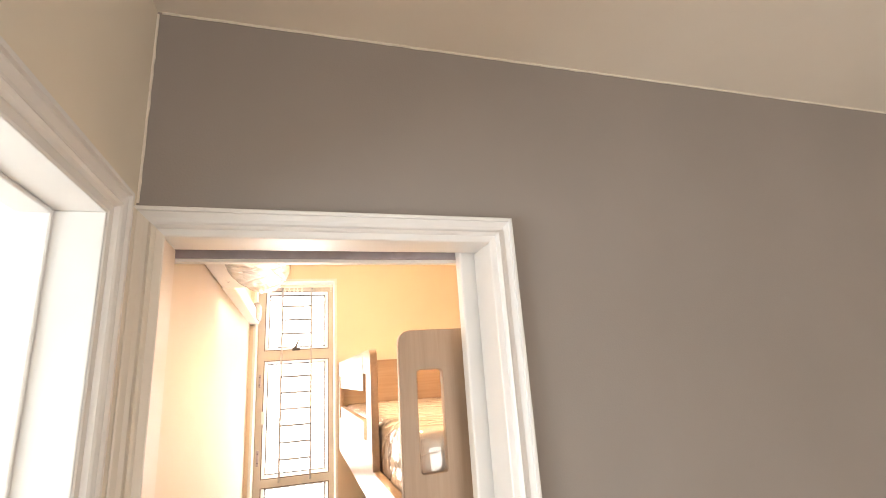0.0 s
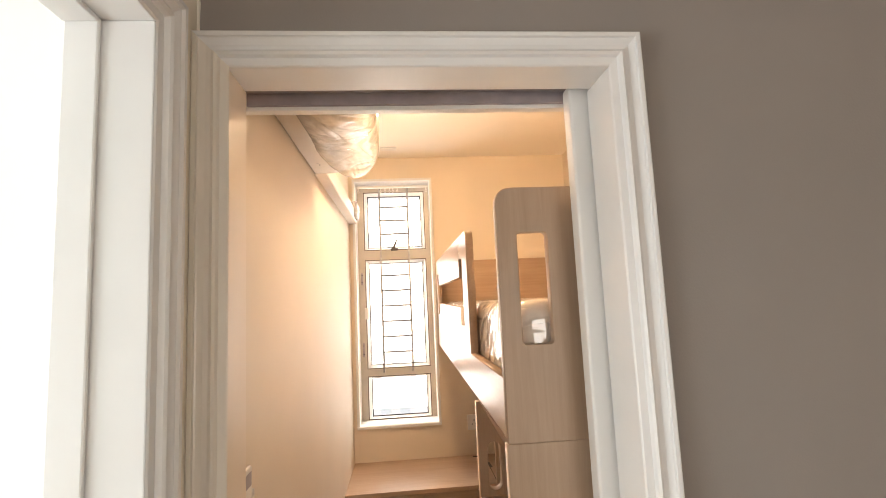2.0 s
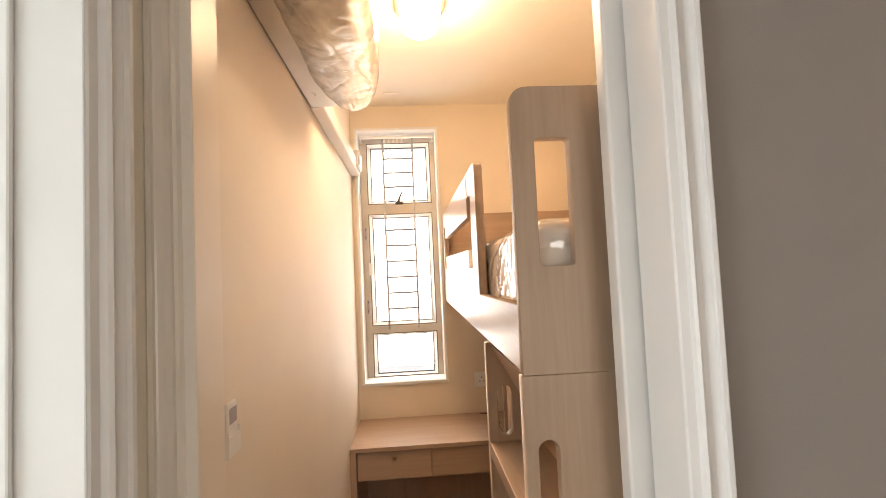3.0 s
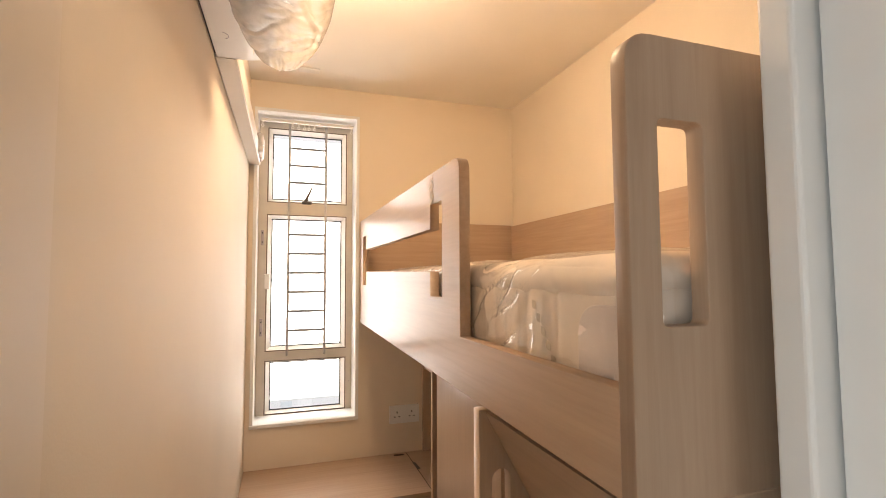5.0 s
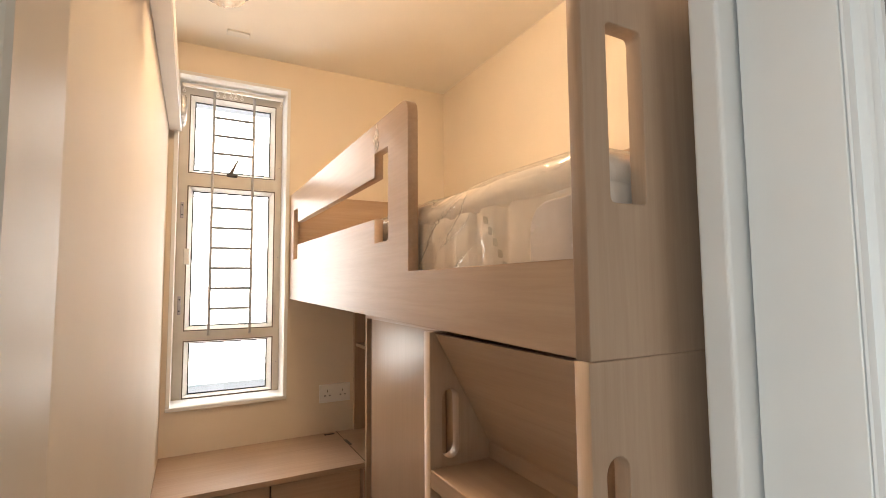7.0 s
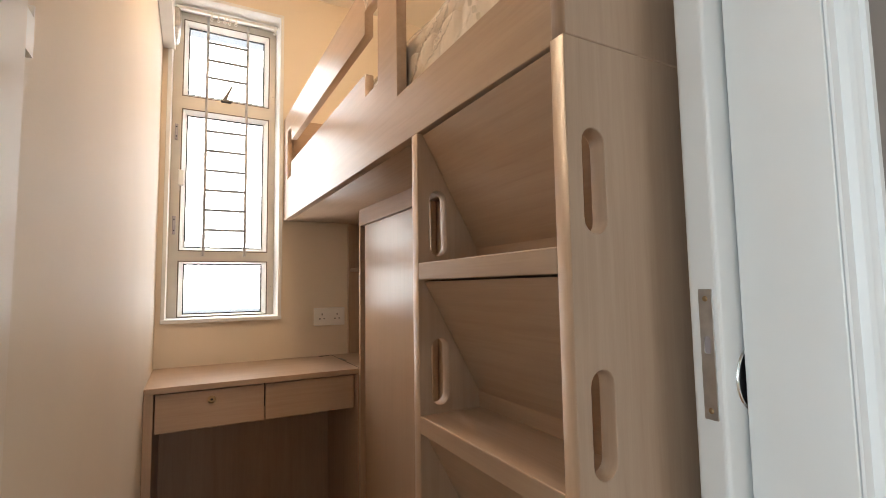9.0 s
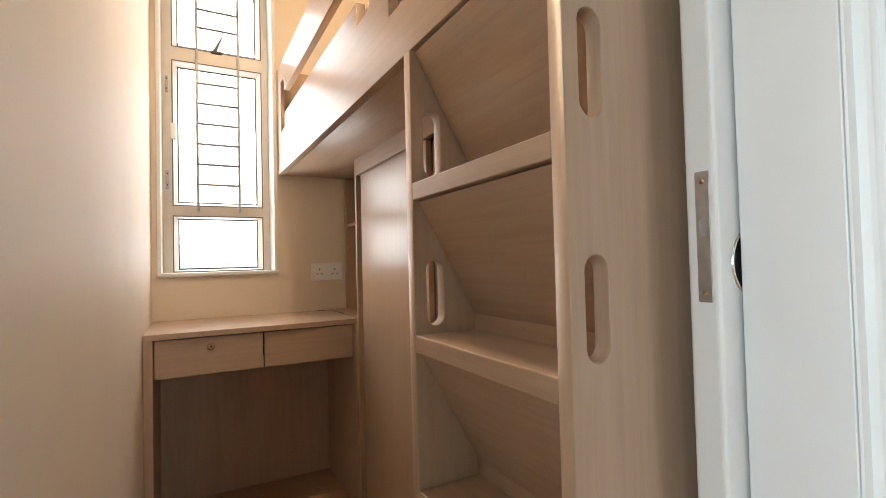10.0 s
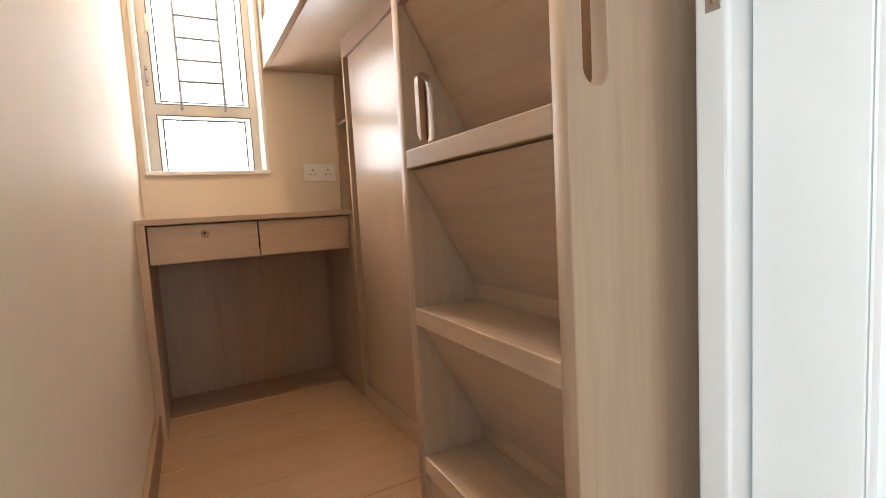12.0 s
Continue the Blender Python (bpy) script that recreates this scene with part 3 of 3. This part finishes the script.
def soft_block(x0, x1, y0, y1, z0, z1, step, radius, amount, scale, seed, seams=()):
    """A cushion-like block: subdivided, rounded and unevenly puffed."""
    nx, ny, nz = [max(2, int(round(d / step))) for d in (x1 - x0, y1 - y0, z1 - z0)]
    bm = bmesh.new()
    grid = {}

    def vert(i, j, k):
        if (i, j, k) not in grid:
            grid[i, j, k] = bm.verts.new((x0 + (x1 - x0) * i / nx, y0 + (y1 - y0) * j / ny, z0 + (z1 - z0) * k / nz))
        return grid[i, j, k]
    for a, b, c, put in ((nx, ny, nz, lambda i, j, k: (i, j, k)), (ny, nz, nx, lambda i, j, k: (k, i, j)), (nz, nx, ny, lambda i, j, k: (j, k, i))):
        for k in (0, c):
            for i in range(a):
                for j in range(b):
                    bm.faces.new([vert(*put(p, q, k)) for p, q in ((i, j), (i + 1, j), (i + 1, j + 1), (i, j + 1))])
    bmesh.ops.recalc_face_normals(bm, faces=bm.faces[:])
    lo, hi = Vector((x0, y0, z0)) + Vector((radius,) * 3), Vector((x1, y1, z1)) - Vector((radius,) * 3)
    for v in bm.verts:
        core = Vector([min(max(c, l), h) for c, l, h in zip(v.co, lo, hi)])
        d = v.co - core
        if d.length > 1e-6:
            n = d.normalized()
            v.co = core + n * radius
        else:
            n = Vector((0, 0, 1))
        q = v.co * scale + Vector((seed, seed * 2, seed * 3))
        v.co += n * amount * (ripple(q) + 0.5 * ripple(q * 2.7))
        for s in seams:
            v.co -= n * 0.010 * math.exp(-((v.co.y - s) / 0.0065) ** 2)
    return bm


mattress = thing("mattress", (0.93, 1.15, 1.402), "cream quilted mattress still in clear plastic wrapping", "mattress")
SEAMS = (0.421, 0.436, 0.507, 0.522, 0.595, 0.610, 0.683, 0.698, 0.771, 0.786, 0.86, 0.875, 0.98, 1.07, 1.16, 1.25, 1.34, 1.43, 1.52, 1.61, 1.70, 1.79)
part("mattress_core", soft_block(0.5490, 1.316, BY0 + 0.038, 2.088, 1.404, 1.606, 0.009, 0.030, 0.003, 6, 3, SEAMS), fabric, mattress, smooth=True)
pillow_top = soft_block(0.5430, 1.320, BY0 + 0.034, 2.092, 1.584, 1.640, 0.008, 0.027, 0.003, 6, 11)
for v in pillow_top.verts:
    v.co.x += 0.007 * max(0.0, min(1.0, (v.co.y - 0.34) / 0.30)) * max(0.0, min(1.0, (0.9 - v.co.x) / 0.3))
    v.co.z -= 0.008 * max(0.0, min(1.0, (0.60 - v.co.x) / 0.06)) * (1.0 + 0.5 * ripple(Vector((1, v.co.y * 8, 2))))
part("pillow_top", pillow_top, fabric, mattress, "rounded quilted top layer", True)
part("end_panel", plate([rounded([(BY0 + 0.036, 1.412), (0.350, 1.412), (0.350, 1.574), (BY0 + 0.036, 1.574)], [0.004, 0.012, 0.085, 0.004], 10)], 0.006, lambda u, v, w: (0.5420 + w, u, v), 0.002), quilt_end, mattress, "plain lavender-white end panel", True)
for k in range(8):
    y, z = 0.470 - 0.0135 * k, 1.566 - 0.0195 * k
    part("print_bar", plate([rounded([(y - 0.007, z - 0.008), (y + 0.005, z - 0.005), (y + 0.006, z + 0.008), (y - 0.006, z + 0.005)], 0.003)], 0.0010, lambda u, v, w: (0.5440 + w, u, v), 0.0), stitch, mattress)
sheet = soft_block(0.5390, 1.322, BY0 + 0.026, 2.099, 1.4025, 1.646, 0.0065, 0.045, 0.002, 7, 9)
sheet.normal_update()
for v in sheet.verts:
    c = v.co.copy()
    loose = math.exp(-((c.y - 0.64) / 0.10) ** 2)
    big = ripple(Vector((c.x * 8, c.y * 15 + c.z * 9, c.z * 17)))
    a = abs(ripple(Vector((c.x * 7, c.y * 12 + c.z * 16, c.z * 15 + 4))))
    v.co -= v.normal * (0.005 * loose * (1.0 + big) + min(0.010, max(0.0, 0.10 - a) * (0.035 + 0.11 * loose)))
wrap = part("plastic_wrap", sheet, film_clear, mattress, "clear crumpled plastic wrapping", True)
wrap.visible_shadow = False

# ---------------------------------------------------------------- step unit under the bed
steps = thing("step_cabinet", (0.6, 0.42, 0), "pale oak stepped ladder cabinet with hand slots", "ladder")
LX0 = 0.506       # front plane of the step unit
TREADS = (1.123, 0.844, 0.564, 0.284)
SLOTS = ((1.200, 0.126), (0.920, 0.122))
UY0, UY1 = 0.607, 0.633
part("end_board", plate([[(LX0, 0.0), (1.345, 0.0), (1.345, 1.3705), (LX0, 1.3705)]] + [slot(0.5465, z, 0.036, h) for z, h in SLOTS], BT, lambda u, v, w: (u, BY0 + w, v)), wood_v, steps, "end board with two hand slots")
part("upright", plate([[(LX0, 0.0), (0.722, 0.0), (0.722, 1.3705), (LX0, 1.3705)]] + [slot(0.549, z, 0.036, h) for z, h in SLOTS], UY1 - UY0, lambda u, v, w: (u, UY0 + w, v)), wood_v, steps, "inner board with two hand slots")
y0, y1 = BY0 + BT, UY0
for i, z in enumerate(TREADS):
    part("tread", box(LX0, 0.722, y0, y1, z - 0.032, z, 0.002), wood_y, steps)
    top = TREADS[i - 1] - 0.032 if i else 1.370
    bm = bmesh.new()
    q = [bm.verts.new((x, y, zz)) for y in (y0 + 0.001, y1 - 0.0025) for x, zz in ((0.517, top - 0.003), (0.530, top - 0.003), (0.647, z + 0.030), (0.634, z + 0.030))]
    for f in ((0, 1, 2, 3), (7, 6, 5, 4), (0, 4, 5, 1), (1, 5, 6, 2), (2, 6, 7, 3), (3, 7, 4, 0)):
        bm.faces.new([q[k] for k in f])
    bmesh.ops.recalc_face_normals(bm, faces=bm.faces[:])
    part("sloped_panel", bm, wood_y, steps)
    part("back_strip", box(0.634, 0.648, y0, y1, z, z + 0.030), wood_y, steps)
part("kick_panel", box(LX0 + 0.01, LX0 + 0.026, y0, y1, 0.0, 0.250), wood_y, steps)

# ---------------------------------------------------------------- wardrobe and open shelf under the bed
wd = thing("wardrobe", (1.03, 1.13, 0), "pale oak wardrobe with a sliding door under the bed", "wardrobe")
FX = 0.731
part("fascia", plate([[(UY1 + 0.002, 1.327), (1.632, 1.327), (1.632, 1.3925), (UY1 + 0.002, 1.3785)]], 0.018, lambda u, v, w: (FX + w, u, v), 0.001), wood_y, wd)
part("plinth", box(FX, FX + 0.018, UY1 + 0.002, 1.632, 0.0, 0.058, 0.0015), wood_y, wd)
part("side_board", box(FX, 1.345, 1.632, 1.650, 0.0, 1.3925, 0.0015), wood_v, wd)
part("side_board", box(FX + 0.004, 1.345, UY1 + 0.002, UY1 + 0.018, 0.059, 1.326, 0.0015), wood_v, wd)
part("sliding_door", box(FX + 0.010, FX + 0.028, 1.02, 1.604, 0.059, 1.326, 0.0015), wood_door, wd, "satin pale oak sliding door")
part("sliding_door", box(FX + 0.032, FX + 0.050, UY1 + 0.02, 1.06, 0.059, 1.326, 0.0015), wood_door, wd, "satin pale oak sliding door")
# Stile coloured near-black to stand for shade beside the recessed door.
part("inner_stile", box(FX + 0.040, FX + 0.056, 1.56, 1.627, 0.059, 1.326), joint_and_shade, wd, "inner stile coloured dark for the shade in the gap")

shelf = thing("open_bookcase", (0.98, 1.88, 0.756), "open pale oak bookcase niche beside the desk", "bookcase")
part("side_board", box(0.828, 1.345, 2.108, 2.129, 0.756, 1.398, 0.0015), wood_v, shelf)
part("back_board", box(1.10, 1.115, 1.65, 2.107, 0.756, 1.3925), wood_v, shelf)
part("shelf_board", box(0.834, 1.099, 1.65, 2.107, 1.158, 1.174, 0.0015), wood_y, shelf)

# ---------------------------------------------------------------- desk
desk = thing("desk", (0.37, 1.9, 0), "built-in pale oak desk with two drawers under the window", "desk")
DY = 1.672
part("desktop", box(WX + 0.001, 1.098, DY, NY - 0.002, 0.735, 0.755, 0.0015), wood_x, desk)
part("side_leg", box(WX + 0.001, 0.033, DY, NY - 0.002, 0.0, 0.735, 0.0015), wood_v, desk)
part("back_board", box(0.0335, 0.7265, 2.108, NY - 0.002, 0.0, 0.7345), wood_v, desk)
part("end_board", box(0.727, 0.743, 1.650, NY - 0.002, 0.0, 0.7345), wood_v, desk)
for x0, x1 in ((0.0375, 0.3815), (0.3865, 0.7225)):
    d = part("drawer", box(x0, x1, DY + 0.012, DY + 0.030, 0.602, 0.7300, 0.001), wood_x, desk, "flat drawer front")
    # Box coloured near-black so that gaps round the drawer front look shaded.
    part("drawer_box", box(x0 + 0.012, x1 - 0.012, DY + 0.031, 2.05, 0.625, 0.728), joint_and_shade, d)
    if x0 < 0.1:
        lb = lathe([(0.0, 0.0035), (0.0038, 0.0035), (0.0042, 0.0062), (0.0110, 0.0055), (0.0130, 0.0)], Matrix.Translation((0.208, DY + 0.012, 0.697)) @ pose(0, 0, 0, 90, 0, 0), 28)
        for f in lb.faces:
            c = f.calc_center_median()
            f.material_index = 1 if math.hypot(c.x - 0.208, c.z - 0.697) < 0.0036 else 0
        part("drawer_lock", lb, (brass, black), d, "small round brass lock", True)
part("desktop_joint", box(0.7430, 0.7458, DY + 0.001, NY - 0.003, 0.7540, 0.7554), joint_and_shade, desk, "dark joint in the desktop")
part("cable_slot", plate([rounded([(0.7445, 1.905), (0.7585, 1.905), (0.7545, 1.985), (0.7405, 1.985)], 0.004)], 0.002, lambda u, v, w2: (u, v, 0.7541 + w2), 0.0), black, desk, "dark cable slot")
part("cable_slot", plate([rounded([(0.679, 2.088), (0.729, 2.088), (0.729, 2.108), (0.679, 2.108)], 0.009)], 0.002, lambda u, v, w2: (u, v, 0.7537 + w2), 0.0), joint_and_shade, desk, "dark cable slot")
# ---------------------------------------------------------------- wall fittings
sock = thing("double_socket", (0.736, NY, 0.94), "white double wall socket above the desk", "socket")
part("plate", box(0.661, 0.811, NY - 0.012, NY - 0.0005, 0.898, 0.984, 0.003), switch_white, sock)
for cx in (0.699, 0.773):
    for dx, dz, w, h in ((0, 0.011, 0.0045, 0.009), (-0.011, -0.010, 0.0075, 0.0045), (0.011, -0.010, 0.0075, 0.0045)):
        part("pin_hole", box(cx + dx - w / 2, cx + dx + w / 2, NY - 0.0127, NY - 0.0115, 0.941 + dz - h / 2, 0.941 + dz + h / 2), black, sock)

holder = thing("remote_holder", (WX, 0.253, 1.262), "white remote control in a wall holder by the door", "remote control")
part("holder", boxes((WX + 0.0005, 0.0065, 0.220, 0.274, 1.262, 1.325), (0.0065, 0.0175, 0.220, 0.2225, 1.262, 1.304), (0.0065, 0.0175, 0.2715, 0.274, 1.262, 1.304),
     (0.0065, 0.0175, 0.2225, 0.2715, 1.262, 1.2655), (0.0158, 0.0175, 0.2225, 0.2715, 1.2655, 1.294)), white_plastic, holder)
rc = part("remote", box(0.0070, 0.0150, 0.225, 0.269, 1.266, 1.350, 0.004), white_plastic, holder)
part("display", box(0.0147, 0.0155, 0.231, 0.263, 1.314, 1.340, 0.0003), track_mat, rc, "grey display window")

ac = thing("air_conditioner", (0.1, 0.63, 2.145), "wall-mounted white air conditioner wrapped in plastic", "air conditioner")
prof = [(WX + 0.0045, 2.137), (0.080, 2.137), (0.150, 2.150), (0.195, 2.185), (0.208, 2.240), (0.206, 2.390), (0.190, 2.415), (WX + 0.0045, 2.415)]
part("casing", plate([rounded(prof, [0.004, 0.01, 0.03, 0.03, 0.03, 0.02, 0.015, 0.004])], 0.797, lambda u, v, w: (u, 0.215 + w, v), 0.0), ac_white, ac)
# Dark strip put in for the shade between unit and wall.
part("shade_gap_strip", box(WX + 0.001, WX + 0.0045, 0.235, 1.010, 2.144, 2.405), joint_and_shade, ac, "dark strip painted for the shaded gap behind the unit")
arc = [(0.036 + 0.011 * math.cos(0.3 * k - 1.5), 0.90 + 0.014 * math.sin(0.3 * k - 1.5), 2.1366) for k in range(10)]
seam = bmesh.new()
for p, q in zip(arc, arc[1:]):
    bmesh.ops.create_cone(seam, cap_ends=True, segments=6, radius1=0.0007, radius2=0.0007, depth=(Vector(q) - Vector(p)).length, matrix=Matrix.Translation((Vector(p) + Vector(q)) / 2) @ (Vector(q) - Vector(p)).to_track_quat("Z", "Y").to_matrix().to_4x4())
part("knockout_seam", seam, track_mat, ac)
part("air_flap", plate([rounded([(0.095, 2.130), (0.185, 2.169), (0.188, 2.174), (0.093, 2.135)], 0.001)], 0.70, lambda u, v, w: (u, 0.27 + w, v), 0.0), ac_white, ac)


def bag(x0, x1, y0, y1, z0, z1, step, seed, radius=0.055, tip=9.0):
    """A crumpled plastic bag, open towards the wall, its far end gathered to a rounded tip."""
    bm = soft_block(x0, x1, y0, y1, z0, z1, step, radius, 0.0, 1, 0)
    bm.normal_update()
    mid = (x0 + x1) / 2
    for v in bm.verts:
        n, c = v.normal.copy(), v.co.copy()
        near_tip = max(0.0, min(1.0, (c.y - tip) / (y1 - tip + 0.004))) if tip < y1 else 0.0
        big = abs(ripple(Vector((c.x * 9, c.y * 5, c.z * 6 + seed))))
        crease = abs(ripple(Vector((c.x * 10 + c.y * 8, c.y * 12 - c.x * 7, c.z * 12 + seed))))
        pleat = abs(ripple(Vector((c.x * 60, c.y * 9, c.z * 34 + seed))))
        fine = abs(ripple(Vector((c.x * 26 - c.y * 18, c.y * 30, c.z * 24 + seed))))
        dent = 0.08 * max(0.0, 0.08 - big) + 0.06 * max(0.0, 0.07 - crease) + 0.022 * max(0.0, 0.10 - fine)
        v.co += n * (0.010 * ripple(c * 4 + Vector((seed, 0, 0))) - dent - 0.008 * near_tip * pleat)
        if tip < y1:
            v.co.x = mid + (v.co.x - mid) * (0.12 + 0.88 * (1.0 - near_tip ** 2.4) ** 0.5)
            v.co.z -= max(0.0, 2.20 - c.z) * 0.30 * max(0.0, math.sin((c.x - x0) / (x1 - x0) * math.pi)) * (0.5 + 0.5 * math.sin(c.y * 11 + 3.0))
    gone = [f for f in bm.faces if f.calc_center_median().x < x0 + 0.004]
    bmesh.ops.delete(bm, geom=gone, context="FACES")
    return bm


pb = part("plastic_bag", bag(0.060, 0.258, 0.22, 1.000, 2.122, 2.45, 0.0055, 4.0, 0.030, 0.70), film_thick, ac, "crumpled milky plastic bag", True)
pb.visible_shadow = False
duct = thing("pipe_cover", (0.03, 1.58, 2.13), "white pipe trunking running from the air conditioner", "pipe cover")
prism = bmesh.new()
row = []
for y, z in ((1.014, 2.136), (NY - 0.006, 2.134)):
    row.append([prism.verts.new((x, y, z + d)) for x, d in ((WX + 0.0005, 0.003), (0.007, 0.0), (0.049, 0.0), (0.053, 0.004), (0.053, 0.064), (0.049, 0.068), (WX + 0.0005, 0.068))])
for i in range(7):
    prism.faces.new((row[0][i], row[0][(i + 1) % 7], row[1][(i + 1) % 7], row[1][i]))
prism.faces.new(row[0])
prism.faces.new(row[1])
bmesh.ops.recalc_face_normals(prism, faces=prism.faces[:])
part("trunking", prism, ac_white, duct)
part("end_wrap", bag(0.036, 0.072, 1.93, NY - 0.016, 2.146, 2.235, 0.006, 8.0, 0.014), film_thick, duct, "scrap of plastic film", True)

lamp = thing("ceiling_lamp", (0.395, 1.015, ROOM_H), "lit oval opal ceiling lamp on a wooden base", "lamp")


def oval(rx, ry, z0, z1, n=40, k=8):
    """A capsule-shaped dome that hangs from z0 down to z1."""
    bm = bmesh.new()
    rings = []
    for j in range(k + 1):
        a = math.pi / 2 * j / k
        s, z = math.cos(a), z0 - (z0 - z1) * math.sin(a)
        if j == k:
            s = 0.04
        s = s ** 0.45
        ring = []
        for i in range(n):
            t = 2 * math.pi * i / n
            c, d = math.cos(t), math.sin(t)
            ring.append(bm.verts.new((0.395 + rx * s * c, 1.015 + math.copysign(ry - rx, d) * (1 if abs(d) > 1e-6 else 0) + rx * s * d, z)))
        rings.append(ring)
    for p, q in zip(rings, rings[1:]):
        for i in range(n):
            bm.faces.new((p[i], p[(i + 1) % n], q[(i + 1) % n], q[i]))
    bm.faces.new(rings[0])
    bm.faces.new(rings[-1])
    bmesh.ops.recalc_face_normals(bm, faces=bm.faces[:])
    return bm


part("base", oval(0.096, 0.170, ROOM_H - 0.0005, ROOM_H - 0.050), wood_y, lamp, "pale wooden base")
part("diffuser", oval(0.072, 0.142, ROOM_H - 0.046, ROOM_H - 0.120), lamp_glow, lamp, "glowing opal diffuser", True)

cover = thing("ceiling_cover_plate", (0.258, 1.944, ROOM_H), "small white blank cover plate on the ceiling", "cover plate")
part("plate", box(0.213, 0.303, 1.922, 1.966, ROOM_H - 0.008, ROOM_H - 0.0005, 0.002), white_plastic, cover)

structure("baseboard", box(WX + 0.0005, 0.0205, 0.18, DY - 0.002, 0.0, 0.100, 0.003), skirt_mat, "brown wood-look skirting along the cream wall", "baseboard")

# ---------------------------------------------------------------- floor tiles
floor = bpy.data.objects["floor"]
TW, TL, GAP = 0.219, 0.90, 0.0025
starts = {8: 0.391, 7: 0.0, 6: 0.70, 5: 0.0, 4: 0.339, 3: 0.66, 2: 0.21, 1: 0.50, 0: 0.80}
cut = {}


def lay_tiles(x0, x1, y0, y1):
    """Wood-look tiles in broken bond, cut to fit a rectangle of floor."""
    for r in range(-17, 11):
        y = 1.868 + (r - 8) * TW
        a, b = max(y, y0), min(y + TW, y1)
        s = starts.get(r, (r * 0.37) % TL) - 2 * TL
        while s < x1 and b - a > 0.01:
            p, q = max(s, x0), min(s + TL, x1)
            s += TL
            if q - p < 0.008:
                continue
            size = (round(q - p, 3), round(b - a, 3))
            if size not in cut:
                cut[size] = mesh_from("floor_tile", box(GAP / 2, size[0] - GAP / 2, GAP / 2, size[1] - GAP / 2, -0.010, 0.0, 0.0012, 1), tile_mat)
            under(new("floor_tile", cut[size]), floor).matrix_basis = Matrix.Translation((p, a, 0))


lay_tiles(WX, EX, S1, NY)
lay_tiles(DL - 0.035, DR + 0.01, S0, S1)
lay_tiles(HX, 2.9, -3.4, S0)
lay_tiles(-0.1, HX, LY0 - 0.01, LY1 + 0.01)
